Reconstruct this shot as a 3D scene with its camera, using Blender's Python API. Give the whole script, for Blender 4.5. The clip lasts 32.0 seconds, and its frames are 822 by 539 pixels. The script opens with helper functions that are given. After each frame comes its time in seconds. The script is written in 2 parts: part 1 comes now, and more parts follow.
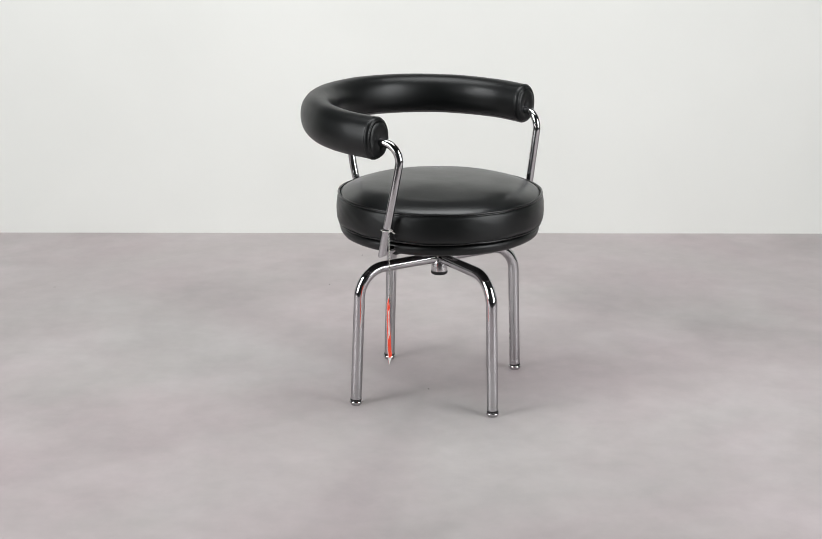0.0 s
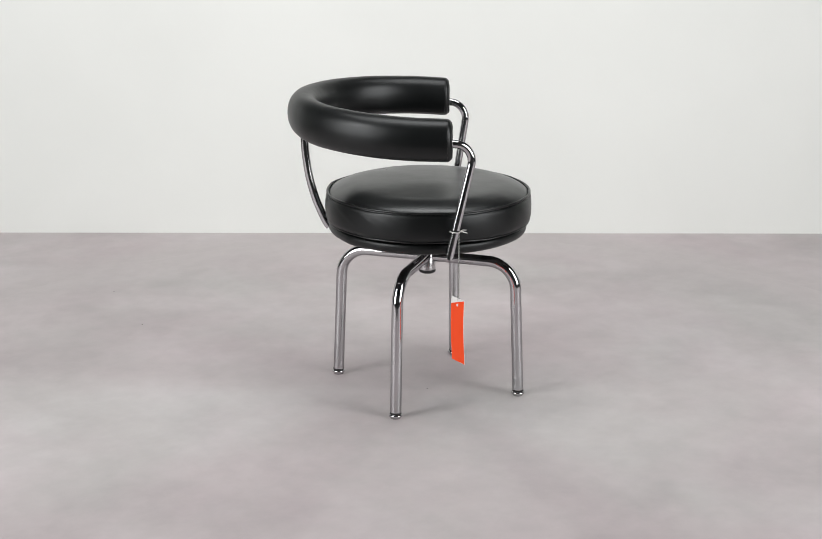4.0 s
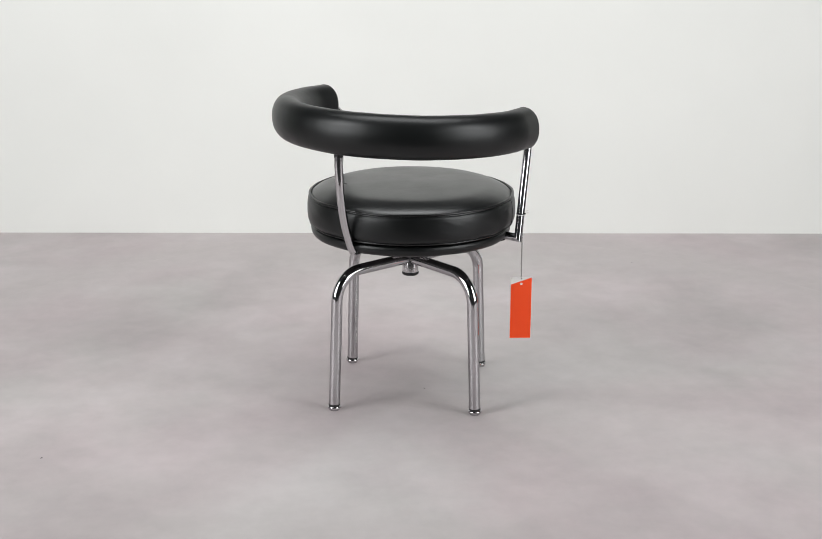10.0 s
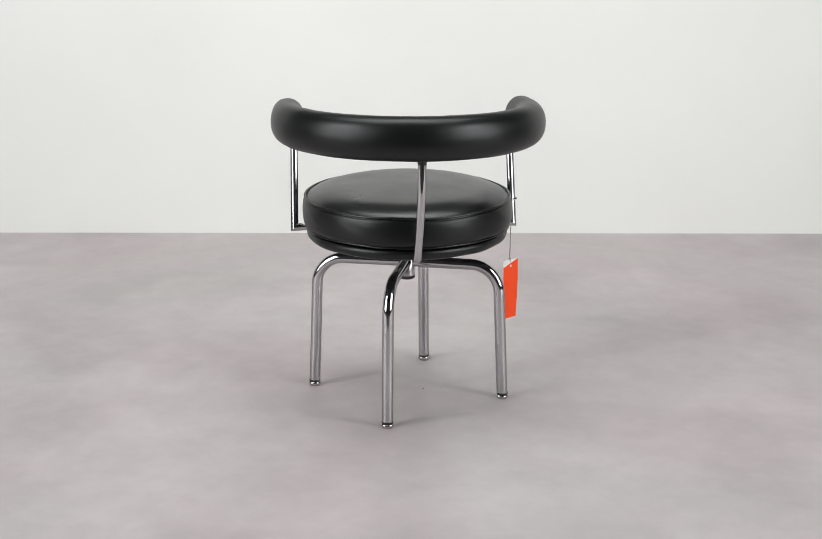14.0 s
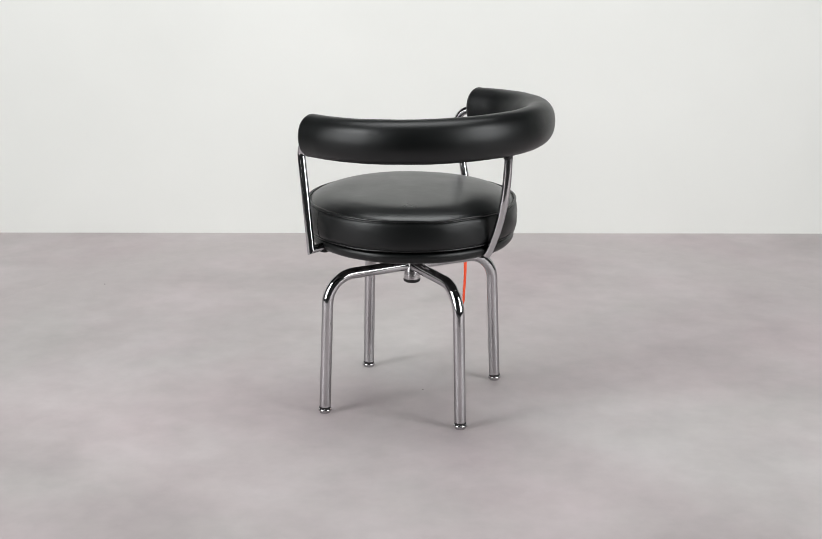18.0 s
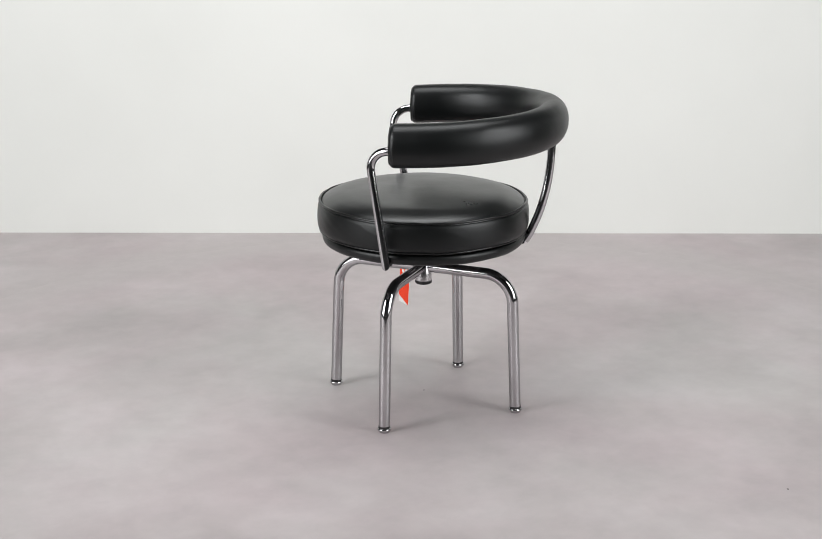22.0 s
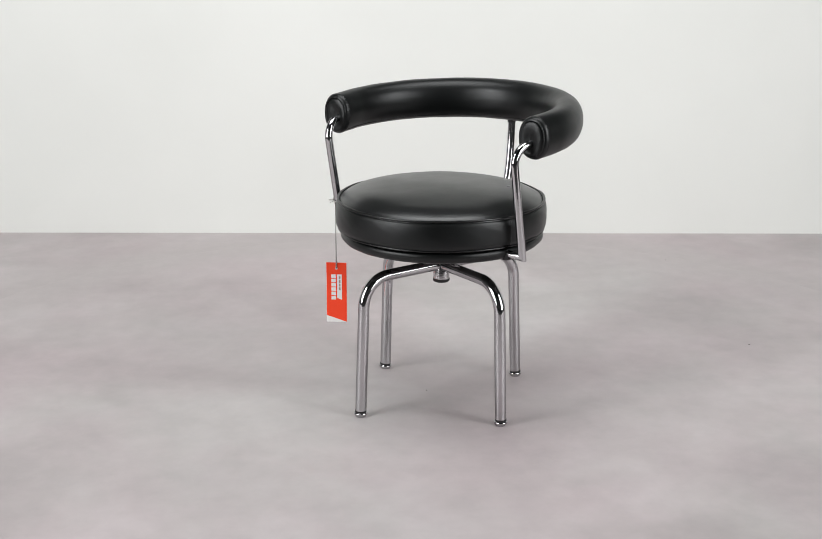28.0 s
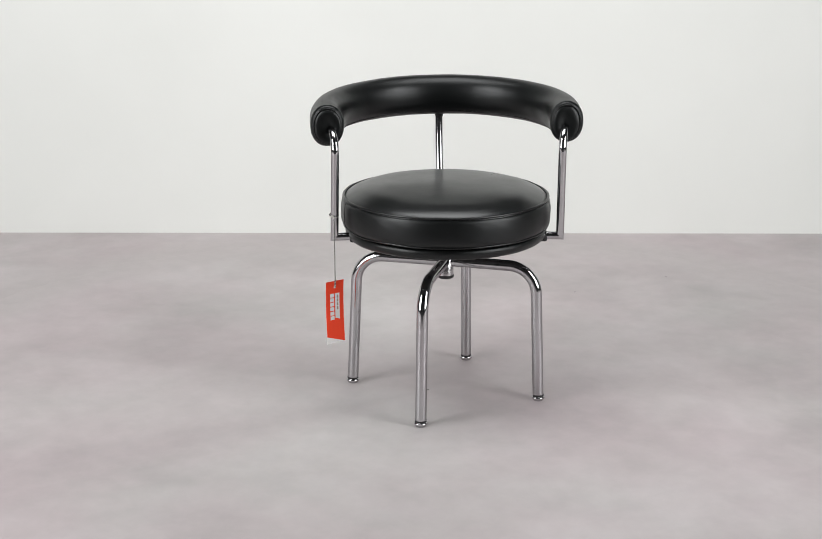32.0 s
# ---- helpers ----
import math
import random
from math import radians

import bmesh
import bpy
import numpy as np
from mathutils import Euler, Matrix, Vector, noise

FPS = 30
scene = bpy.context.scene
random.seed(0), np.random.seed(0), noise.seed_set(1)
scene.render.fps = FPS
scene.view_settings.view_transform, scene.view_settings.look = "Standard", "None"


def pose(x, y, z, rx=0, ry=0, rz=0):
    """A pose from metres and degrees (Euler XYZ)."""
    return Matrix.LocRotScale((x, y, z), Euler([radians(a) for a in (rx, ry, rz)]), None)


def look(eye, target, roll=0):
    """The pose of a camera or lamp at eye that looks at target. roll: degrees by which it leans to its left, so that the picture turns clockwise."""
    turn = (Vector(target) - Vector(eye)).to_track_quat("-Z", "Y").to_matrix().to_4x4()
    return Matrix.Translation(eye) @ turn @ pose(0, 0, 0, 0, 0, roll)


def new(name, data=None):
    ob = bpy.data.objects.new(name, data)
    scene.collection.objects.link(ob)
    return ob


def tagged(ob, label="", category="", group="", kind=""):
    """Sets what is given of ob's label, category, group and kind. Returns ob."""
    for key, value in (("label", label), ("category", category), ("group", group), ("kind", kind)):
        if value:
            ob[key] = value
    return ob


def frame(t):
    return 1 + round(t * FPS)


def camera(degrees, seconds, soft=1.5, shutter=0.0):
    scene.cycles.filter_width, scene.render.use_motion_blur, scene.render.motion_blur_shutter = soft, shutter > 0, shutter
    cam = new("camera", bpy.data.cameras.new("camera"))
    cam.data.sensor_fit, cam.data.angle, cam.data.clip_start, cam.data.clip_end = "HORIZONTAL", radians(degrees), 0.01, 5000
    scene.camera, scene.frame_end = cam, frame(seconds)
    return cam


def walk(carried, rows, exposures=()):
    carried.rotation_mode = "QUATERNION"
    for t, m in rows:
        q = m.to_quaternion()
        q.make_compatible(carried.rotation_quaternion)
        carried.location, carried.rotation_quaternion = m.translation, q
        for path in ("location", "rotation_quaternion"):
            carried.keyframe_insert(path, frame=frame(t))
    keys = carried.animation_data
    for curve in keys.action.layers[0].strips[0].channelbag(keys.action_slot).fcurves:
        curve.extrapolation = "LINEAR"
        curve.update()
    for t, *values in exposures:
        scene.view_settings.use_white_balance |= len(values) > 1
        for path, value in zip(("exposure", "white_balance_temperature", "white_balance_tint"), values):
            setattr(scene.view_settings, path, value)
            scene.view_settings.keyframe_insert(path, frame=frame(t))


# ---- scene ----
# ------------------------------------------------------------------ camera
cam = camera(31.92, 32.0, soft=0.6)
EYE = Vector((-0.0347, -3.15, 1.2187))
AIM = EYE + Vector((0.0, math.cos(radians(16.338)), -math.sin(radians(16.338))))
walk(cam, [(0.0, look(EYE, AIM, 0.073)), (32.0, look(EYE, AIM, 0.073))])

# the turntable under the chair: seconds and degrees turned
TURN = [(0, 0.0), (3, 29.7), (6, 59.03), (9, 88.45), (13, 127.6), (16.5, 161.7), (19, 186.05), (21, 205.5),
        (23, 225.1), (25, 244.5), (28, 273.75), (30, 293.4), (32, 313.2)]
CENTRE = (0.0306, 0.0320)      # the chair's axis, beside the turntable's
LOW = 0.0045                   # the chair's plan is drawn this much above the floor
FRONT = -40.8                  # the way the chair faces at the start


def turned(t):
    return float(np.interp(t, [a for a, _ in TURN], [b for _, b in TURN]))


def chair_pose(t):
    return pose(0, 0, 0, 0, 0, turned(t)) @ pose(CENTRE[0], CENTRE[1], -LOW, 0, 0, FRONT)


# ------------------------------------------------------------------ light
WALL_Y = 1.440
world = bpy.data.worlds.new("studio_dark")
world.use_nodes = True
world.node_tree.nodes["Background"].inputs[0].default_value = (0.5, 0.5, 0.52, 1)
world.node_tree.nodes["Background"].inputs[1].default_value = 0.02
scene.world = world
scene.view_settings.exposure = -0.11


def softbox(name, eye, target, sx, sy, watts, spread_deg=180, colour=(1, 1, 1)):
    data = bpy.data.lights.new(name, "AREA")
    data.spread = radians(spread_deg)
    data.shape, data.size, data.size_y, data.energy, data.color = "RECTANGLE", sx, sy, watts, colour
    ob = new(name, data)
    ob.matrix_world = look(eye, target)
    return ob


# two large softboxes at the front corners of the set, a panel above each, and the studio's ceiling light
for side in (-1, 1):
    softbox("softbox_lamp", (side * 2.65, -1.75, 1.38), (0, 0.45, 0.85), 2.00, 2.10, 45, 150)
    softbox("flood_lamp", (side * 2.60, -1.60, 2.70), (0, 0.35, 0.5), 0.75, 0.60, 33 if side < 0 else 24)
softbox("ceiling_lamp", (-0.10, 0.08, 3.35), (-0.10, 0.12, 0), 2.6, 1.6, 63)


# ------------------------------------------------------------------ materials
def material(name, colour, rough=0.5, metal=0.0):
    m = bpy.data.materials.new(name)
    m.use_nodes = True
    b = m.node_tree.nodes["Principled BSDF"]
    b.inputs["Base Color"].default_value = (*colour, 1)
    b.inputs["Roughness"].default_value = rough
    b.inputs["Metallic"].default_value = metal
    return m, m.node_tree, b


def coords(nt, scale=(1, 1, 1)):
    tc = nt.nodes.new("ShaderNodeTexCoord")
    mp = nt.nodes.new("ShaderNodeMapping")
    mp.inputs["Scale"].default_value = scale
    nt.links.new(tc.outputs["Object"], mp.inputs["Vector"])
    return mp.outputs["Vector"]


def noise_tex(nt, vec, scale, detail=4.0, rough=0.55, distortion=0.0):
    n = nt.nodes.new("ShaderNodeTexNoise")
    n.inputs["Scale"].default_value = scale
    n.inputs["Detail"].default_value = detail
    n.inputs["Roughness"].default_value = rough
    n.inputs["Distortion"].default_value = distortion
    nt.links.new(vec, n.inputs["Vector"])
    return n.outputs["Fac"]


def ramp(nt, fac, stops):
    r = nt.nodes.new("ShaderNodeValToRGB")
    els = r.color_ramp.elements
    while len(els) < len(stops):
        els.new(0.5)
    for e, (p, c) in zip(els, stops):
        e.position = p
        e.color = (*c, 1) if len(c) == 3 else c
    nt.links.new(fac, r.inputs["Fac"])
    return r.outputs["Color"]


def mix(nt, fac, a, b, mode="MIX"):
    n = nt.nodes.new("ShaderNodeMix")
    n.data_type, n.blend_type = "RGBA", mode
    for sock, val in ((n.inputs["Factor"], fac), (n.inputs["A"], a), (n.inputs["B"], b)):
        if isinstance(val, (int, float)):
            sock.default_value = val
        elif isinstance(val, tuple):
            sock.default_value = (*val, 1)
        else:
            nt.links.new(val, sock)
    return n.outputs["Result"]


def bump(nt, bsdf, height, strength, distance, before=None):
    n = nt.nodes.new("ShaderNodeBump")
    n.inputs["Strength"].default_value = strength
    n.inputs["Distance"].default_value = distance
    nt.links.new(height, n.inputs["Height"])
    if before:
        nt.links.new(before, n.inputs["Normal"])
    nt.links.new(n.outputs["Normal"], bsdf.inputs["Normal"])
    return n.outputs["Normal"]


def spread(nt, fac, low, high):
    n = nt.nodes.new("ShaderNodeMapRange")
    n.inputs["To Min"].default_value = low
    n.inputs["To Max"].default_value = high
    nt.links.new(fac, n.inputs["Value"])
    return n.outputs["Result"]


def leather_material(name, colour, rough, gloss, creased=1.0):
    m, nt, b = material(name, colour, rough)
    v = coords(nt)
    broad = noise_tex(nt, v, 14, 3)
    fine = noise_tex(nt, v, 420, 2)
    c2 = tuple(x * 1.5 for x in colour)
    nt.links.new(mix(nt, broad, colour, c2), b.inputs["Base Color"])
    nt.links.new(spread(nt, broad, rough - 0.06, rough + 0.07), b.inputs["Roughness"])
    pores = nt.nodes.new("ShaderNodeTexVoronoi")
    pores.inputs["Scale"].default_value = 900
    nt.links.new(v, pores.inputs["Vector"])
    # soft creases, only in places
    fold = noise_tex(nt, coords(nt, (1, 1, 1.6)), 22, 1, 0.4, 0.5)
    where = ramp(nt, noise_tex(nt, v, 7, 2), [(0.50, (0, 0, 0)), (0.70, (1, 1, 1))])
    n0 = bump(nt, b, mix(nt, where, (0.5, 0.5, 0.5), fold), 0.07 * creased, 0.004)
    n1 = bump(nt, b, broad, 0.13, 0.004, n0)
    n2 = bump(nt, b, fine, 0.05 * creased, 0.0006, n1)
    bump(nt, b, pores.outputs["Distance"], 0.07 * creased, 0.0004, n2)
    b.inputs["Specular IOR Level"].default_value = gloss
    b.inputs["Specular Tint"].default_value = (0.97, 0.99, 1.0, 1)
    return m


LEATHER = leather_material("black_leather", (0.0019, 0.0024, 0.0025), 0.37, 0.44)
TAUT_LEATHER = leather_material("taut_black_leather", (0.0021, 0.0027, 0.0027), 0.30, 0.70, 0.3)
PIPING = leather_material("black_leather_piping", (0.0026, 0.0028, 0.0029), 0.32, 0.5)

CHROME, _nt, _b = material("polished_chrome", (0.56, 0.555, 0.57), 0.05, 1.0)
_b.inputs["Specular Tint"].default_value = (0.45, 0.44, 0.45, 1)
_v = coords(_nt)
_nt.links.new(spread(_nt, noise_tex(_nt, _v, 60, 5), 0.06, 0.12), _b.inputs["Roughness"])
STEEL, _nt, _b = material("brushed_steel", (0.58, 0.57, 0.58), 0.24, 1.0)
_v = coords(_nt, (1, 1, 14))
_nt.links.new(spread(_nt, noise_tex(_nt, _v, 90, 3), 0.18, 0.32), _b.inputs["Roughness"])
RUBBER, _nt, _b = material("black_rubber", (0.012, 0.011, 0.012), 0.55)
bump(_nt, _b, noise_tex(_nt, coords(_nt), 600, 2), 0.2, 0.0003)

WALLPAINT, _nt, _b = material("white_wall_paint", (0.80, 0.80, 0.79), 0.75)
_v = coords(_nt)
_a = noise_tex(_nt, _v, 1.3, 4, 0.5)
_nt.links.new(ramp(_nt, _a, [(0.3, (0.762, 0.776, 0.748)), (0.7, (0.810, 0.824, 0.796))]), _b.inputs["Base Color"])
bump(_nt, _b, noise_tex(_nt, _v, 160, 3), 0.06, 0.002)

WALLGREY, _nt, _b = material("dark_grey_paint", (0.11, 0.108, 0.11), 0.8)
bump(_nt, _b, noise_tex(_nt, coords(_nt), 90, 3), 0.1, 0.002)
DARKPAINT, _nt, _b = material("dark_studio_paint", (0.022, 0.022, 0.023), 0.8)
bump(_nt, _b, noise_tex(_nt, coords(_nt), 90, 3), 0.1, 0.002)

DARKFLOOR, _nt, _b = material("dark_studio_floor", (0.022, 0.021, 0.021), 0.85)
bump(_nt, _b, noise_tex(_nt, coords(_nt), 40, 4), 0.1, 0.002)

FLOORMAT, _nt, _b = material("grey_poured_floor", (0.5, 0.48, 0.48), 0.5)
_v = coords(_nt)
_big = noise_tex(_nt, _v, 1.9, 4, 0.5, 0.1)
_mid = noise_tex(_nt, _v, 5.2, 4, 0.5, 0.1)
_fine = noise_tex(_nt, _v, 17, 5, 0.6, 0.1)
_tint = noise_tex(_nt, _v, 1.3, 4, 0.55, 0.2)
_c = ramp(_nt, _big, [(0.38, (0.376, 0.355, 0.354)), (0.47, (0.412, 0.392, 0.390)), (0.53, (0.428, 0.408, 0.406)), (0.62, (0.456, 0.438, 0.437))])
_c2 = ramp(_nt, _mid, [(0.36, (0.935, 0.935, 0.935)), (0.47, (0.985, 0.985, 0.985)), (0.53, (1.01, 1.01, 1.01)), (0.62, (1.04, 1.04, 1.045))])
_c3 = ramp(_nt, _tint, [(0.38, (1.045, 0.965, 0.990)), (0.62, (0.995, 0.988, 0.980))])
_c4 = ramp(_nt, _fine, [(0.35, (1.000, 1.002, 1.002)), (0.65, (1.072, 1.074, 1.074))])
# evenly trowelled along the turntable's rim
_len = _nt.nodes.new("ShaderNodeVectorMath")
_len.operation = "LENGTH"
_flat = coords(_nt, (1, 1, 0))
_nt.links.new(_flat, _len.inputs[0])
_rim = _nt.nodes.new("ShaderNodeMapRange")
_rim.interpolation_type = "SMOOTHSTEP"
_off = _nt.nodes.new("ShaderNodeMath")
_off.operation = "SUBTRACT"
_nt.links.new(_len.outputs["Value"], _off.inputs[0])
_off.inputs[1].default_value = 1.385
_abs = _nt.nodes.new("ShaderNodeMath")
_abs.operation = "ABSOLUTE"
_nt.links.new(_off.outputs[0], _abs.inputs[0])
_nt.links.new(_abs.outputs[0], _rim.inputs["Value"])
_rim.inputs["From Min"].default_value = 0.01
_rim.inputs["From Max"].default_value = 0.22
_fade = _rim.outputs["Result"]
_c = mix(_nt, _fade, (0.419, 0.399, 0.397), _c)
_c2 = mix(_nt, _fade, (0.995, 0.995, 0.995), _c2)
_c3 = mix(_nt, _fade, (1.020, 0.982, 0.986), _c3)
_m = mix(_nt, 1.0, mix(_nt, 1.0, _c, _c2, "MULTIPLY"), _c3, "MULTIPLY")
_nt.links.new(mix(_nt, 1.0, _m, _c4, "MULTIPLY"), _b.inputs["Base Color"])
_nt.links.new(spread(_nt, _mid, 0.44, 0.58), _b.inputs["Roughness"])
bump(_nt, _b, noise_tex(_nt, _v, 90, 5), 0.05, 0.001)

ORANGE, _nt, _b = material("orange_card", (0.93, 0.085, 0.018), 0.7)
_b.inputs["Specular IOR Level"].default_value = 0.15
_nt.links.new(mix(_nt, noise_tex(_nt, coords(_nt), 40, 3), (0.985, 0.085, 0.022), (0.995, 0.098, 0.027)), _b.inputs["Base Color"])
REDCARD, _nt, _b = material("red_printed_card", (0.80, 0.055, 0.022), 0.7)
_b.inputs["Specular IOR Level"].default_value = 0.15
_nt.links.new(mix(_nt, noise_tex(_nt, coords(_nt), 40, 3), (0.95, 0.070, 0.027), (0.98, 0.080, 0.032)), _b.inputs["Base Color"])
PAPER, _nt, _b = material("white_card", (0.78, 0.77, 0.75), 0.6)
_b.inputs["Specular IOR Level"].default_value = 0.15
_nt.links.new(mix(_nt, noise_tex(_nt, coords(_nt), 60, 3), (0.83, 0.82, 0.81), (0.87, 0.86, 0.85)), _b.inputs["Base Color"])
GREYPRINT, _nt, _b = material("grey_print", (0.42, 0.30, 0.26), 0.7)
bump(_nt, _b, noise_tex(_nt, coords(_nt), 700, 2), 0.2, 0.0002)
STRING_W, _nt, _b = material("white_cotton", (0.72, 0.71, 0.68), 0.9)
bump(_nt, _b, noise_tex(_nt, coords(_nt), 1500, 2), 0.4, 0.0003)
STRING_B, _nt, _b = material("black_cotton", (0.02, 0.02, 0.02), 0.9)
bump(_nt, _b, noise_tex(_nt, coords(_nt), 1500, 2), 0.4, 0.0003)
SPECK, _nt, _b = material("dark_dust", (0.06, 0.055, 0.05), 0.9)
bump(_nt, _b, noise_tex(_nt, coords(_nt), 900, 2), 0.5, 0.0005)


# ------------------------------------------------------------------ mesh helpers
def part(name, bm, mat, parent=None, label="", smooth=True):
    """Links a bmesh as one mesh object, under a thing or a part where one is given."""
    bmesh.ops.recalc_face_normals(bm, faces=bm.faces)
    me = bpy.data.meshes.new(name)
    for f in bm.faces:
        f.smooth = smooth
    for e in bm.edges:
        if len(e.link_faces) == 2 and e.calc_face_angle() > radians(48):
            e.smooth = False
    bm.to_mesh(me)
    bm.free()
    me.materials.append(mat)
    ob = new(name, me)
    if parent:
        ob.parent = parent
    if label:
        ob["label"] = label
    return ob


def box(bm, lo, hi, bevel=0.0):
    m = Matrix.LocRotScale([(a + b) / 2 for a, b in zip(lo, hi)], None, [b - a for a, b in zip(lo, hi)])
    vs = bmesh.ops.create_cube(bm, size=1, matrix=m)["verts"]
    if bevel:
        es = list({e for v in vs for e in v.link_edges})
        bmesh.ops.bevel(bm, geom=es, offset=bevel, segments=2, profile=0.6, affect="EDGES")
    return bm


def skin(bm, rings, closed=False, caps=True):
    """Faces between rings of points, each ring a loop of the same count."""
    loops = [[bm.verts.new(p) for p in ring] for ring in rings]
    n, k = len(loops), len(loops[0])
    for i in range(n if closed else n - 1):
        a, b = loops[i], loops[(i + 1) % n]
        for j in range(k):
            bm.faces.new((a[j], a[(j + 1) % k], b[(j + 1) % k], b[j]))
    if caps and not closed:
        bm.faces.new(loops[0][::-1])
        bm.faces.new(loops[-1])
    return bm


def smooth_profile(points, steps=5):
    """A Catmull-Rom curve through the points."""
    pts = [Vector(p) for p in points]
    out = []
    for i in range(len(pts) - 1):
        p0, p1, p2, p3 = pts[max(i - 1, 0)], pts[i], pts[i + 1], pts[min(i + 2, len(pts) - 1)]
        for s in range(steps):
            t = s / steps
            out.append(0.5 * ((2 * p1) + (p2 - p0) * t + (2 * p0 - 5 * p1 + 4 * p2 - p3) * t * t + (3 * p1 - p0 - 3 * p2 + p3) * t ** 3))
    out.append(pts[-1])
    return out


def lathe(bm, profile, n=96, wobble=None):
    """A body of revolution about z from (r, z) points; wobble(angle, r, z) gives an offset in r and z."""
    rings = []
    for r, z in profile:
        ring = []
        for j in range(n):
            a = 2 * math.pi * j / n
            dr, dz = wobble(a, r, z) if wobble else (0, 0)
            ring.append(((max(r, 1e-5) + dr) * math.cos(a), (max(r, 1e-5) + dr) * math.sin(a), z + dz))
        rings.append(ring)
    return skin(bm, rings)


def tube(bm, path, radius, n=20, caps=True, mitre=None):
    """A round tube along a path; radius may be one number or one for each point; mitre: a last leg after a sharp mitred corner."""
    pts = [Vector(p) for p in path]
    radii = radius if isinstance(radius, (list, tuple)) else [radius] * len(pts)
    tangent = [(pts[min(i + 1, len(pts) - 1)] - pts[max(i - 1, 0)]).normalized() for i in range(len(pts))]
    up = Vector((0, 0, 1)) if abs(tangent[0].z) < 0.9 else Vector((1, 0, 0))
    side = tangent[0].cross(up).normalized()
    rings = []
    for i, p in enumerate(pts):
        if i:
            side = (tangent[i - 1].rotation_difference(tangent[i]) @ side).normalized()
        other = tangent[i].cross(side).normalized()
        rings.append([p + radii[i] * (math.cos(2 * math.pi * j / n) * side + math.sin(2 * math.pi * j / n) * other) for j in range(n)])
    if mitre:
        d1, d2 = tangent[-1], mitre.normalized()
        plane = (d1 + d2).normalized()
        cut = [q - d1 * ((q - pts[-1]).dot(plane) / d1.dot(plane)) for q in rings[-1]]
        end = pts[-1] + mitre
        rings[-1] = cut
        rings.append([q - d2 * ((q - end).dot(d2) / d2.dot(d2)) for q in cut])
    skin(bm, rings, caps=caps)
    if mitre:
        bm.verts.ensure_lookup_table()
        ring = set(list(bm.verts)[-2 * n:-n])
        for e in bm.edges:
            if e.verts[0] in ring and e.verts[1] in ring:
                e.smooth = False
    return bm


def rounded(points, bends, steps=10):
    """A polyline with its inner corners rounded by the given radii."""
    pts = [Vector(p) for p in points]
    out = [pts[0]]
    for i in range(1, len(pts) - 1):
        a, b, c = pts[i - 1], pts[i], pts[i + 1]
        d1, d2 = (a - b).normalized(), (c - b).normalized()
        half = d1.angle(d2) / 2
        r = bends[i - 1]
        if r <= 0:
            out.append(b)
            continue
        run = r / math.tan(half)
        centre = b + (d1 + d2).normalized() * (r / math.sin(half))
        s, e = b + d1 * run - centre, b + d2 * run - centre
        q = s.rotation_difference(e)
        for k in range(steps + 1):
            turn_by = Matrix.Rotation(q.angle * k / steps, 3, q.axis)
            out.append(centre + turn_by @ s)
    out.append(pts[-1])
    return out


# ------------------------------------------------------------------ the studio
TABLE_R = 1.385
WALL_TOP = 1.50                # white ends here, out of view, so the leather reflects dark above it
SET_Y = -1.40                  # where the light floor of the set ends


def studio():
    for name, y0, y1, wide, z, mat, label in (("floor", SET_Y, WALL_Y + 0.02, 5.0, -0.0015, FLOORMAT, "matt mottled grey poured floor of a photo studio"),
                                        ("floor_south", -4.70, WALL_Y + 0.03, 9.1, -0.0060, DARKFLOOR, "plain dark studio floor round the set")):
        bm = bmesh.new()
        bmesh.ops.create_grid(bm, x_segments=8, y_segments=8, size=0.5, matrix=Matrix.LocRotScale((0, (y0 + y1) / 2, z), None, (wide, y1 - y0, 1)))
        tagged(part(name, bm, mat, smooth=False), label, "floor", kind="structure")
    bm = box(bmesh.new(), (-4.5, WALL_Y, -0.1), (4.5, WALL_Y + 0.10, WALL_TOP), 0.004)
    tagged(part("wall_north", bm, WALLPAINT, smooth=False), "plain white painted studio wall behind the chair", "wall", kind="structure")
    # unseen dark wall, added to keep the seat's front slope from reflecting white
    bm = box(bmesh.new(), (-4.5, WALL_Y + 0.10, -0.1), (4.5, WALL_Y + 0.22, 3.4))
    tagged(part("wall_north_rear", bm, DARKPAINT, smooth=False), "unseen plain dark wall added behind the white one", "wall", kind="structure")
    for name, lo, hi in (("wall_west", (-4.62, -4.6, -0.1), (-4.5, WALL_Y + 0.22, 3.4)),
                         ("wall_east", (4.5, -4.6, -0.1), (4.62, WALL_Y + 0.22, 3.4)),
                         ("wall_south", (-4.62, -4.72, -0.1), (4.62, -4.6, 3.4))):
        tagged(part(name, box(bmesh.new(), lo, hi), WALLGREY, smooth=False), "plain dark grey painted studio wall", "wall", kind="structure")
    tagged(part("ceiling", box(bmesh.new(), (-4.62, -4.72, 3.4), (4.62, WALL_Y + 0.22, 3.5)), DARKPAINT, smooth=False),
           "plain dark studio ceiling", "ceiling", kind="structure")


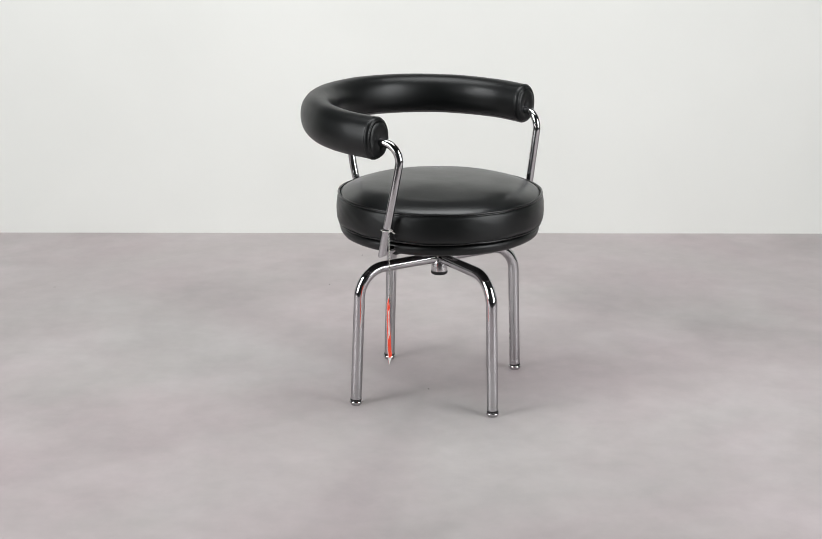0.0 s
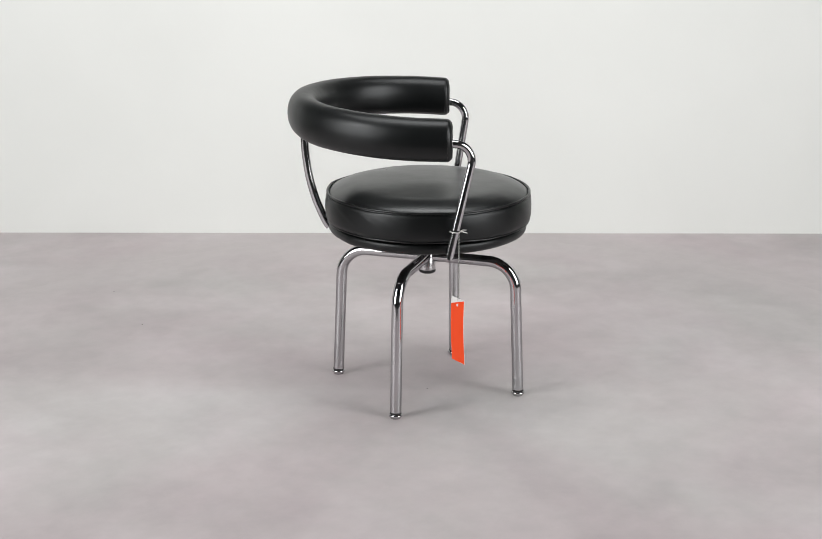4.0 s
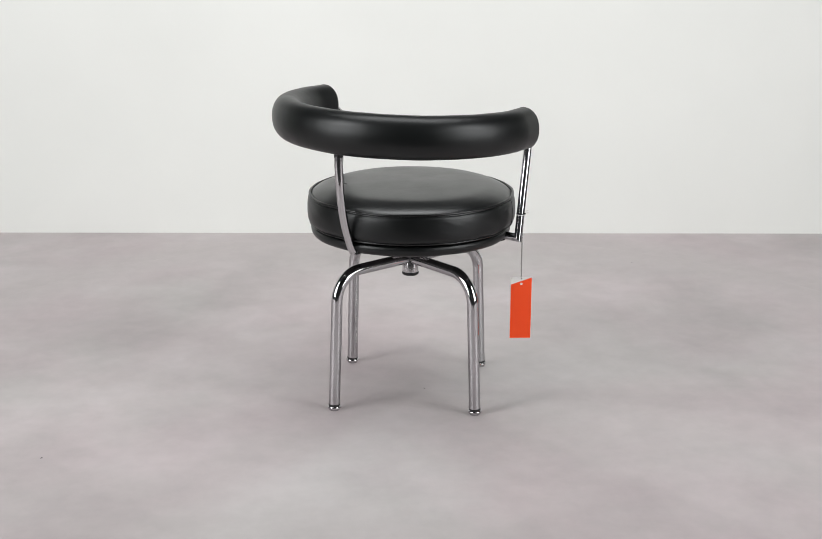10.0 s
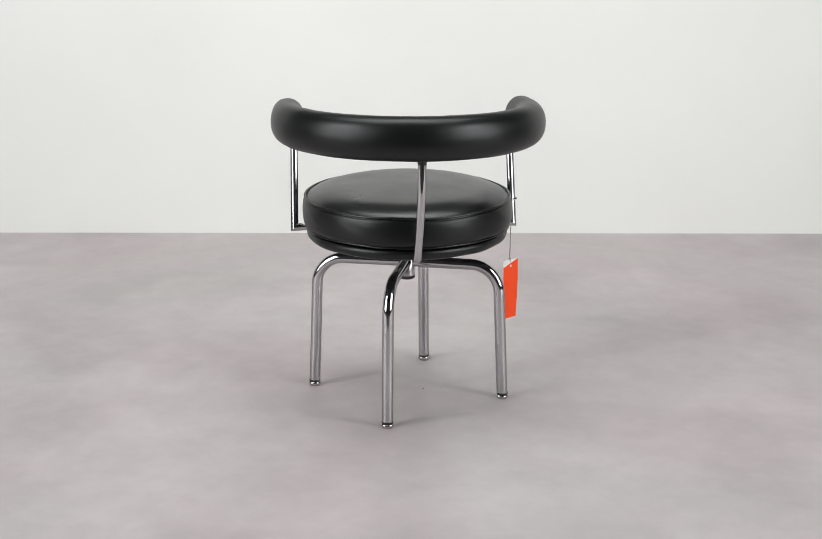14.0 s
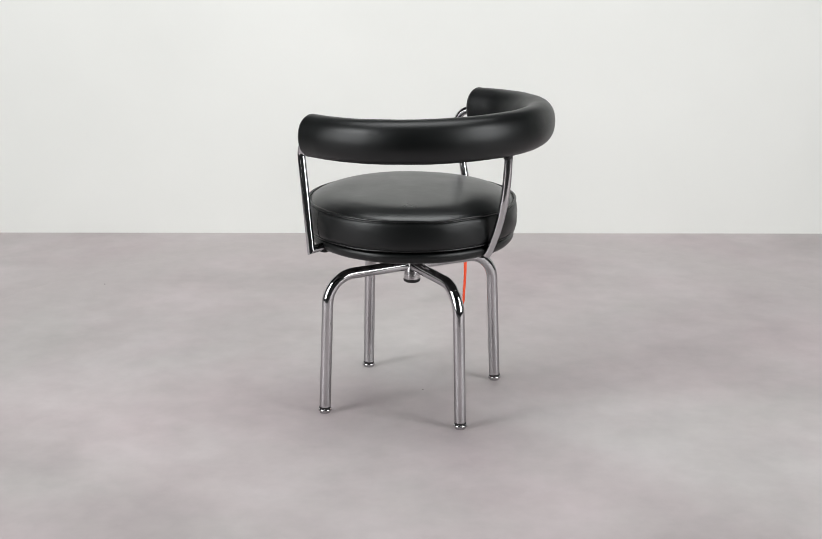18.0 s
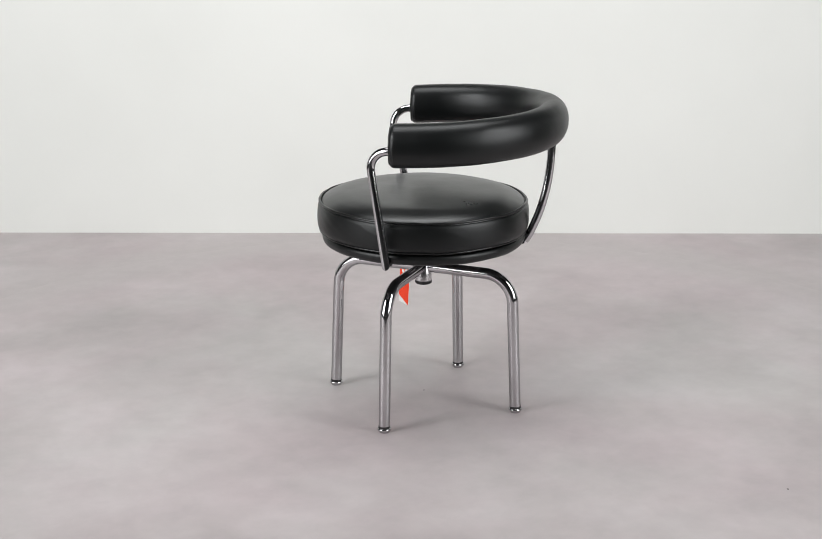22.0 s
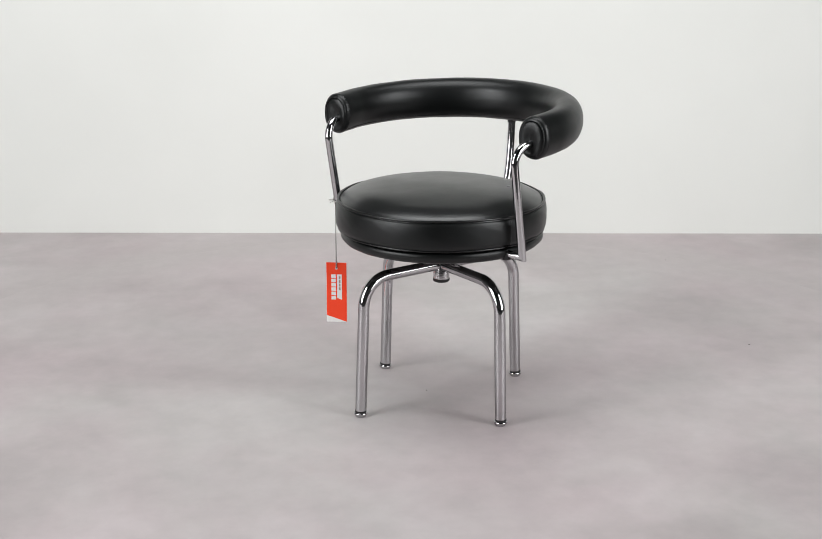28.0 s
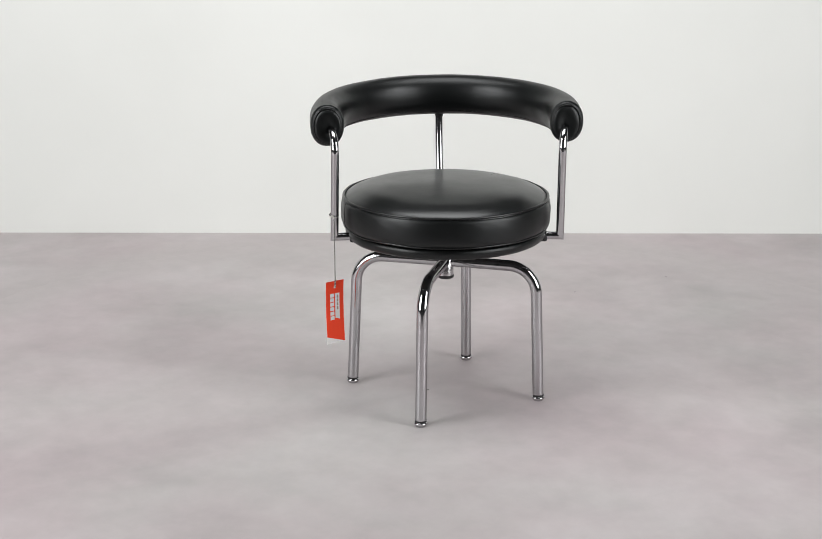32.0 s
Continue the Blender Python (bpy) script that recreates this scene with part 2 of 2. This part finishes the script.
# ------------------------------------------------------------------ the chair
RING_X, RING_R, RING_Z = -0.012, 0.2660, 0.6442     # the armrest's circle
RING_ROLL = 0.0085                                 # one arm lies a little higher than the other
RING_TILT = 0.039                                  # the back lies a little higher than the ends
RING_A, RING_B = 0.0365, 0.0452                    # half its width and height
RING_ENDS = (-102.3, 103.5)                        # degrees from the back to each end


def ring_point(deg, a=0.0, b=0.0):
    """A point of the armrest at an angle from its back: a outwards, b upwards from its middle line."""
    w = radians(180 + deg)
    if abs(deg) > 90:
        # the arms run straight on past the half circle, a little inwards
        run = RING_R * radians(abs(deg) - 90)
        x, y = RING_X + run, math.copysign(RING_R + a - 0.06 * run, -deg)
    else:
        x, y = RING_X + (RING_R + a) * math.cos(w), (RING_R + a) * math.sin(w)
    return Vector((x, y - 0.0015, RING_Z + RING_TILT * (0.06 - x) + RING_ROLL * y + b))


def section(deg, scale=1.0, n=36):
    """The roll's outline at an angle from its back, where it is stoutest."""
    k = math.cos(radians(min(abs(deg), 90))) ** 1.3
    half = RING_B + 0.0014 * k
    out = []
    for j in range(n):
        w = 2 * math.pi * j / n
        c, s = math.cos(w), math.sin(w)
        e = 0.92
        a = RING_A * math.copysign(abs(c) ** e, c)
        b = half * math.copysign(abs(s) ** e, s)
        # a smaller scale takes the same width off all round
        off = (1 - scale) * RING_A
        out.append((a * (1 - off / RING_A), b * (1 - off / half)))
    return out


def armrest(chair):
    bm = bmesh.new()
    rings = []
    # the roll: even steps round, and close ones over the rounded shoulder at each end
    first, last = RING_ENDS
    inner = last - first - 4.8
    shoulder = [(2.4 * (1 - u), 1 - 0.18 * (1 - math.sqrt(1 - u * u))) for u in (0.0, 0.2, 0.4, 0.55, 0.68, 0.79, 0.87, 0.93, 0.97, 0.99, 1.0)]
    stops = [(first + d, k) for d, k in reversed(shoulder)] + [(first + 2.4 + inner * i / 120, 1.0) for i in range(1, 120)] + [(last - d, k) for d, k in shoulder]
    for d, k in stops:
        pts = []
        for a, b in section(d, k):
            p = ring_point(d, a, b)
            soft = 1 + 0.012 * noise.noise(p * 14) + 0.006 * noise.noise(p * 45)
            pts.append(ring_point(d, a * soft, b * soft))
        rings.append(pts)
    skin(bm, rings, caps=False)
    rest = part("armrest", bm, LEATHER, chair, "curved black leather armrest roll with piped ends")
    for sgn, d in ((-1, first), (1, last)):
        out = (ring_point(d + sgn * 0.5) - ring_point(d)).normalized()
        bm = bmesh.new()
        rows = []
        # a padded end: a swell, and a dimple where the tube goes in
        for scale, lift in ((0.814, -0.0010), (0.794, 0.0008), (0.755, 0.0022), (0.66, 0.0034), (0.52, 0.0037), (0.36, 0.0030), (0.20, 0.0014), (0.08, -0.0005)):
            row = []
            for a, b in section(d, scale):
                k = 1 - scale
                p = ring_point(d, a - 0.006 * k, b - 0.010 * k)
                row.append(p + out * (lift + 0.0011 * noise.noise(p * 60)))
            rows.append(row)
        skin(bm, rows, caps=False)
        bm.verts.ensure_lookup_table()
        bm.faces.new([bm.verts[len(bm.verts) - 36 + j] for j in range(36)])
        part("end_cap", bm, LEATHER, rest, "padded leather end of the armrest")
        bm = bmesh.new()
        loop = [ring_point(d, a, b) + out * 0.0002 for a, b in section(d, 0.804, 60)]
        ringed(bm, loop, 0.0016)
        part("piping", bm, PIPING, rest, "black leather piping")
        bm = bmesh.new()
        d2 = d - sgn * 1.7
        loop = [ring_point(d2, a, b) for a, b in section(d2, 0.988, 60)]
        ringed(bm, loop, 0.0007)
        part("seam", bm, PIPING, rest, "stitched leather seam")
    # the long seam that closes the cover, low along its inner side
    bm = bmesh.new()
    path = []
    for i in range(101):
        d = first + 3.0 + (last - first - 6.0) * i / 100
        j = 23 + 0.5 * noise.noise(Vector((d * 0.05, 0, 0)))
        w = 2 * math.pi * j / 36
        k = math.cos(radians(min(abs(d), 90))) ** 1.3
        path.append(ring_point(d, -RING_A * abs(math.cos(w)) ** 0.92, -(RING_B + 0.0014 * k) * abs(math.sin(w)) ** 0.92))
    tube(bm, path, 0.0011, 6)
    part("long_seam", bm, PIPING, rest, "leather seam along the inner underside")


def ringed(bm, loop, radius, n=8):
    """A closed cord along a loop of points."""
    k = len(loop)
    mid = sum((Vector(p) for p in loop), Vector()) / k
    axis = (Vector(loop[0]) - mid).cross(Vector(loop[k // 4]) - mid).normalized()
    rings = []
    for i in range(k):
        t = (Vector(loop[(i + 1) % k]) - Vector(loop[i - 1])).normalized()
        o = t.cross(axis).normalized()
        rings.append([Vector(loop[i]) + radius * (math.cos(2 * math.pi * j / n) * o + math.sin(2 * math.pi * j / n) * axis) for j in range(n)])
    return skin(bm, rings, closed=True)


def seat(chair):
    dome = smooth_profile([(0.0, 0.5030), (0.06, 0.5027), (0.12, 0.5010), (0.17, 0.4976), (0.198, 0.4912), (0.214, 0.4846), (0.2228, 0.4790), (0.2272, 0.4748)], 4)
    side = smooth_profile([(0.2296, 0.4735), (0.2326, 0.4690), (0.2344, 0.4580), (0.2350, 0.4450), (0.2347, 0.4310), (0.2333, 0.4210), (0.2290, 0.4140), (0.2220, 0.4105), (0.2000, 0.4090)], 4)

    def wave(a, seed):
        """The uneven line of a piped edge, as a rise at an angle."""
        p = Vector((2.1 * math.cos(a), 2.1 * math.sin(a), seed))
        return 0.0024 * noise.noise(p) + 0.0010 * noise.noise(p * 3)

    def sag(a, r, z):
        p = Vector((r * math.cos(a), r * math.sin(a), z))
        k = min(1.0, r / 0.2)
        top = max(0.0, min(1.0, (z - 0.418) / 0.05))
        edge = wave(a, 1.0) * top + wave(a, 7.0) * (1 - top)
        # shallow puckers pull at the band below the upper piping
        pull = noise.noise(Vector((9 * math.cos(a + 9 * z), 9 * math.sin(a + 9 * z), 2.0)))
        pucker = 0.0007 * pull * max(0.0, 1 - abs(z - 0.452) / 0.026) * (k if r > 0.228 else 0)
        return (0.0005 + 0.0014 * noise.noise(p * 14) * k + pucker,
                0.0016 * noise.noise(p * 9 + Vector((3, 1, 0))) * (1 - k * 0.6) + edge * max(0.0, (r - 0.17) / 0.065) ** 2)
    bm = bmesh.new()
    lathe(bm, [(0.0, 0.470), (0.2200, 0.470)] + [tuple(p) for p in side], 144, sag)
    cushion = part("seat_cushion", bm, LEATHER, chair, "round padded black leather seat cushion")
    cushion.location = (0.0015, -0.0012, 0)
    bm = bmesh.new()
    lathe(bm, [tuple(p) for p in dome] + [(0.2272, 0.4705), (0.0, 0.4705)], 144, sag)
    part("top_panel", bm, TAUT_LEATHER, cushion, "taut domed black leather top")
    for nm, r, z, th, seed in (("top_piping", 0.2294, 0.4776, 0.0030, 1.0), ("lower_piping", 0.2297, 0.4130, 0.0021, 7.0)):
        bm = bmesh.new()
        loop = [(r * math.cos(2 * math.pi * j / 180), r * math.sin(2 * math.pi * j / 180), z + 0.85 * wave(2 * math.pi * j / 180, seed)) for j in range(180)]
        ringed(bm, loop, th)
        part(nm, bm, PIPING, cushion, "black leather piping")
    for a in (-75.0, 75.0):
        bm = bmesh.new()
        path = [((r + 0.0004) * math.cos(radians(a)), (r + 0.0004) * math.sin(radians(a)), z) for r, z in [tuple(p) for p in side[1:-8]]]
        tube(bm, path, 0.0012, 8)
        part("side_seam", bm, PIPING, cushion, "upright seam in the leather band")
    # the lower leather ring on which the cushion sits
    prof = smooth_profile([(0.0, 0.4085), (0.205, 0.4085), (0.2200, 0.4075), (0.2258, 0.4025), (0.2262, 0.3955), (0.2230, 0.3880), (0.2140, 0.3832), (0.1900, 0.3820)], 3)
    prof += [Vector((0.0, 0.3820))]
    bm = bmesh.new()
    lathe(bm, [tuple(p) for p in prof], 120, lambda a, r, z: (0.0016 * noise.noise(Vector((r * math.cos(a) * 20, r * math.sin(a) * 20, z))), 0.0010 * noise.noise(Vector((r * math.cos(a) * 17, r * math.sin(a) * 17, 4))) if z < 0.4 else 0))
    part("seat_base", bm, LEATHER, chair, "black leather covered ring under the cushion")


def arm_supports(chair):
    for sgn in (-1, 1):
        foot_x, top_x = (0.0505, 0.1025) if sgn < 0 else (0.0570, 0.0925)
        corner = Vector((foot_x, sgn * 0.2515, 0.3930))
        top = [(0.026, sgn * 0.2600, 0.6390), (0.0500, sgn * 0.2570, 0.6345), (top_x, sgn * 0.2465, 0.6290), corner]
        path = rounded(top, (0.0, 0.037), 12)
        bm = bmesh.new()
        tube(bm, path[:-1] + [corner], 0.0088, 20, mitre=Vector((0, -sgn * 0.048, 0.0020)))
        post = part("arm_support", bm, CHROME, chair, "bent chrome tube carrying an armrest end")
        bm = box(bmesh.new(), (-0.0105, -0.0130, -0.0085), (0.0105, 0.0130, 0.0080), 0.0062)
        bmesh.ops.transform(bm, matrix=Matrix.Translation((foot_x, 0.2100 if sgn > 0 else -0.2050, 0.3895)), verts=bm.verts)
        part("socket", bm, RUBBER, post, "black socket round the stub")
    pts = [(-0.2800, -0.0005, 0.620), (-0.2788, -0.0003, 0.582), (-0.2760, 0.0, 0.546), (-0.2708, 0.0007, 0.510), (-0.2640, 0.0012, 0.480), (-0.2550, 0.0018, 0.450), (-0.2450, 0.0022, 0.425), (-0.2366, 0.0025, 0.4060), (-0.2305, 0.0025, 0.3950), (-0.2258, 0.0025, 0.3885)]
    bm = bmesh.new()
    tube(bm, smooth_profile(pts, 5), 0.0090, 20)
    back = part("back_support", bm, CHROME, chair, "curved chrome tube carrying the back of the armrest")
    # black band added to darken the tube where it enters the roll
    bm = bmesh.new()
    tube(bm, [(-0.2790, -0.0004, 0.6050), (-0.2792, -0.0004, 0.6115)], 0.0096, 20)
    part("tube_band", bm, RUBBER, back, "added black band darkening the tube under the armrest")
    bm = bmesh.new()
    box(bm, (-0.2265, -0.0110, 0.3805), (-0.2000, 0.0130, 0.3950), 0.0065)
    part("clip", bm, LEATHER, back, "black leather covered clip under the tube's end")


def base(chair):
    for k in range(4):
        a = radians(72.7 + 90 * k)
        e = Vector((math.cos(a), math.sin(a), 0))

        def at(r, z):
            return (r * e.x, r * e.y, z)
        wide = (-0.0022, 0.0007, 0.0006, -0.0015)[k]
        path = rounded([at(0.012, 0.3215), at(0.2095 + 0.5 * wide, 0.3205), at(0.2232 + wide, 0.0188)], (0.064,), 16)
        bm = bmesh.new()
        tube(bm, path, 0.0125, 24)
        leg = part("leg", bm, CHROME, chair, "bent polished chrome tube leg")
        foot = Vector(at(0.2236 + wide, LOW))
        bm = bmesh.new()
        tube(bm, [foot + Vector((0, 0, 0.0148)), foot + Vector((0, 0, 0.0104))], 0.0128, 24)
        part("foot_ring", bm, RUBBER, leg, "black rubber ring above the glide")
        bm = bmesh.new()
        prof = [(0.0, 0.0105), (0.0128, 0.0105), (0.0144, 0.0095), (0.0150, 0.0072), (0.0146, 0.0050), (0.0128, 0.0030), (0.0112, 0.0), (0.0, 0.0)]
        lathe(bm, prof, 24)
        bmesh.ops.translate(bm, vec=foot, verts=bm.verts)
        part("glide", bm, CHROME, leg, "round chrome floor glide")
        if k == 0:
            for z0, z1 in ((0.058, 0.084), (0.090, 0.098), (0.112, 0.126), (0.152, 0.186)):
                bm = bmesh.new()
                line = []
                for i in range(15):
                    z = z0 + (z1 - z0) * i / 14
                    mid = Vector(at(0.2224 + wide - 0.0454 * (z - 0.0188), z))
                    turn_by = radians(252 + 14 * noise.noise(Vector((0, 0, z * 60))))
                    line.append(mid + 0.0125 * Vector((math.cos(turn_by), math.sin(turn_by), 0)))
                tube(bm, line, [0.0002 + 0.0008 * abs(noise.noise(Vector((3, 0, p.z * 230)))) for p in line], 6)
                part("glue_residue", bm, STRING_W, leg, "pale crust of old glue on the chrome")
    bm = bmesh.new()
    lathe(bm, [(0.0, 0.3360), (0.016, 0.3360), (0.0185, 0.3330), (0.0185, 0.2895), (0.0, 0.2895)], 32)
    hub = part("hub", bm, STEEL, chair, "short steel swivel hub where the legs meet")
    bm = bmesh.new()
    lathe(bm, [(0.0, 0.2893), (0.0188, 0.2893), (0.0193, 0.2870), (0.0190, 0.2835), (0.0165, 0.2815), (0.0, 0.2810)], 32)
    part("hub_cap", bm, RUBBER, hub, "black plastic cap of the hub")
    bm = bmesh.new()
    lathe(bm, [(0.0, 0.3815), (0.030, 0.3815), (0.030, 0.3780), (0.0150, 0.3700), (0.0150, 0.3361), (0.0, 0.3361)], 32)
    part("swivel_stem", bm, STEEL, hub, "steel stem between hub and seat")
    bm = bmesh.new()
    lathe(bm, [(0.0, 0.3818), (0.120, 0.3818), (0.122, 0.3790), (0.120, 0.3760), (0.031, 0.3760), (0.0, 0.3760)], 48)
    part("seat_plate", bm, RUBBER, hub, "black plate under the seat")


def swivel_chair():
    chair = new("swivel_chair")
    tagged(chair, "round swivel armchair of black leather on four chrome tube legs", "chair")
    base(chair)
    seat(chair)
    arm_supports(chair)
    armrest(chair)
    return chair


# ------------------------------------------------------------------ the tag on its string
TAG_AT = Vector((0.070, -0.2515, 0.2820))      # the tag's hole, in the chair's space
TAG_W, TAG_H = 0.048, 0.145
KNOT = Vector((0.0690, -0.2520, 0.4440))


def price_tag():
    tag = new("price_tag")
    tagged(tag, "orange and white card tag hanging on a black and white string", "tag")
    top, thick = 0.0150, 0.0006

    def bent(u, w, lift):
        """A point of the card: u across, w down from the hole; the card is a little curled."""
        k = (w + TAG_H * 0.3) / TAG_H
        return Vector((u, lift + 0.0030 * math.sin(3.0 * k) + 0.010 * u * k, -w))

    def sheet(outline, lo, hi, steps=8):
        """A thin slab; outline(v) gives the left and right edge at a share v of its length."""
        bm = bmesh.new()
        rings = []
        for i in range(steps + 1):
            (ua, wa), (ub, wb) = outline(i / steps)
            rings.append([bent(ua, wa, lo), bent(ub, wb, lo), bent(ub, wb, hi), bent(ua, wa, hi)])
        return skin(bm, rings)
    a, b = -TAG_W / 2, TAG_W / 2
    w0, w1 = -top, TAG_H - top
    card = part("card", sheet(lambda v: ((a, w0 + (w1 - w0) * v), (b, w0 + (w1 - w0) * v)), -thick / 2, thick / 2), PAPER, tag, "white card")
    # printed side: red with a slanted lower edge; back: orange with a slanted upper edge
    e = 0.0005
    part("printed_front", sheet(lambda v: ((a + e, w0 + e + (w1 - 0.0165 - w0 - e) * v), (b - e, w0 + e + (w1 - w0 - 2 * e) * v)), -thick / 2 - 0.0003, -thick / 2 - 0.00005),
         REDCARD, card, "red print with a slanted lower edge")
    part("printed_back", sheet(lambda v: ((a + e, w0 + e + (w1 - w0 - 2 * e) * v), (b - e, w0 + 0.0165 + (w1 - e - w0 - 0.0165) * v)), thick / 2 + 0.00005, thick / 2 + 0.0003),
         ORANGE, card, "plain orange print with a slanted upper edge")
    f0, f1 = -thick / 2 - 0.00055, -thick / 2 - 0.00035
    for k in range(6):
        wa = w0 + TAG_H * (0.205 + 0.0725 * k)
        part("print_bar", sheet(lambda v: ((a + TAG_W * 0.24, wa + 0.0086 * v), (a + TAG_W * 0.46, wa + 0.0086 * v)), f0, f1, 2), PAPER, card, "white printed bar")
    part("print_panel", sheet(lambda v: ((a + TAG_W * 0.52, w0 + TAG_H * (0.205 + 0.395 * v)), (a + TAG_W * 0.76, w0 + TAG_H * (0.205 + 0.425 * v))), f0, f1, 3), PAPER, card, "white printed panel")
    # small print on the panel, too small to read
    for u0, u1 in ((0.61, 0.69),):
        for j in range(4):
            wa = w0 + TAG_H * (0.235 + 0.062 * j)
            part("print_line", sheet(lambda v: ((a + TAG_W * u0, wa + TAG_H * 0.048 * v), (a + TAG_W * u1, wa + TAG_H * 0.048 * v)), f0 - 0.0002, f0 - 0.00002, 2), GREYPRINT, card, "thin grey line of print")
    bm = bmesh.new()
    for lift in (-0.0004, 0.0004):
        ringed(bm, [bent(0.0019 * math.cos(2 * math.pi * j / 20), 0.0019 * math.sin(2 * math.pi * j / 20), lift) for j in range(20)], 0.0012)
    part("eyelet", bm, PAPER, card, "white eyelet")
    # a twisted cord of two strands from the post to the eyelet
    m = Matrix.Rotation(radians(-TAG_TURN), 3, "Z")
    rise = m @ (KNOT - TAG_AT)
    for k, mat in ((0, STRING_W), (1, STRING_B)):
        bm = bmesh.new()
        pts = []
        n = 150
        for i in range(n + 1):
            v = i / n
            w = 2 * math.pi * (v * 24) + math.pi * k
            mid = rise * v + Vector((0, -0.0010 * (1 - v), 0))
            pts.append(mid + Vector((0.00072 * math.cos(w), 0.00072 * math.sin(w), 0)))
        tube(bm, pts, 0.00080, 6)
        tube(bm, [p + Vector((0, 0.0022, 0)) for p in pts[:18]], 0.00080, 6)
        part("cord", bm, mat, tag, "white cotton strand" if k == 0 else "black cotton strand")
    # the cord's loop round the post, its knot and loose ends
    bm = bmesh.new()
    for j, dz in enumerate((0.0, 0.0024)):
        post_mid = rise + m @ Vector((-0.0085, 0.0, 0.0))
        loop = [post_mid + Vector((0.0101 * math.cos(2 * math.pi * i / 28), 0.0101 * math.sin(2 * math.pi * i / 28), dz + 0.0012 * math.sin(2 * math.pi * i / 28))) for i in range(28)]
        ringed(bm, loop, 0.0009, 6)
        if j == 0:
            knot = part("knot", bm, STRING_W, tag, "cotton loop tied round the chrome post")
            bm = bmesh.new()
    part("black_strand", bm, STRING_B, knot, "black strand of the loop")
    for dx, dy, dz in ((0.016, -0.006, 0.006), (0.018, -0.002, -0.002), (0.012, -0.010, 0.001)):
        bm = bmesh.new()
        d = m @ Vector((dx, dy, dz))
        tube(bm, [rise, rise + d * 0.5 + Vector((0, 0, 0.002)), rise + d], 0.0009, 6)
        part("loose_end", bm, STRING_W, knot, "loose cotton end")
    return tag


TAG_TURN = 123.9               # the way the card hangs, in the chair's space


def dust_speck(size, squash):
    bm = bmesh.new()
    bmesh.ops.create_icosphere(bm, subdivisions=2, radius=size)
    for v in bm.verts:
        v.co *= 1 + 0.35 * noise.noise(v.co * 400)
        v.co.x *= squash
        v.co.z = max(v.co.z * 0.5, -0.0002) + 0.0002
    return tagged(part("dust_speck", bm, SPECK), "tiny dark speck of dust lying on the floor", "dust", group="dust specks on the floor")


def turntable():
    """The round platform that turns the chair, poured like the floor and all but flush with it."""
    bm = bmesh.new()
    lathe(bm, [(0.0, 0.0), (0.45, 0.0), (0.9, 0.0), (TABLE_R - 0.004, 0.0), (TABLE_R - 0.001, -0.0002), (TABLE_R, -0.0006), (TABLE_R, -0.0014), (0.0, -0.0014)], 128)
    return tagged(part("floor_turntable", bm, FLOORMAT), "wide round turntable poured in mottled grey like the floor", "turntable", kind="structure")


studio()
table = turntable()
chair = swivel_chair()
tag = price_tag()
SPECKS = [(1.344, 142.3, 0.0021), (0.893, 107.7, 0.0019), (1.180, 99.1, 0.0017), (1.258, -38.9, 0.0019)]
specks = [dust_speck(s, 1.3) for _, _, s in SPECKS]
mid_speck = dust_speck(0.0019, 1.2)


def motions():
    times = [0.5 * k for k in range(65)]
    walk(table, [(t, pose(0, 0, 0, 0, 0, turned(t))) for t in times])
    walk(chair, [(t, chair_pose(t)) for t in times])
    hang = pose(*TAG_AT, 0, 0, TAG_TURN)
    walk(tag, [(t, chair_pose(t) @ hang) for t in times])
    for ob, (r, a, _) in zip(specks, SPECKS):
        walk(ob, [(t, pose(0, 0, 0, 0, 0, turned(t) + a) @ pose(r, 0, 0)) for t in times])
    walk(mid_speck, [(t, pose(0.0, 0.008, 0, 0, 0, turned(t) + 15) @ pose(0.0068, 0, 0)) for t in times])


motions()
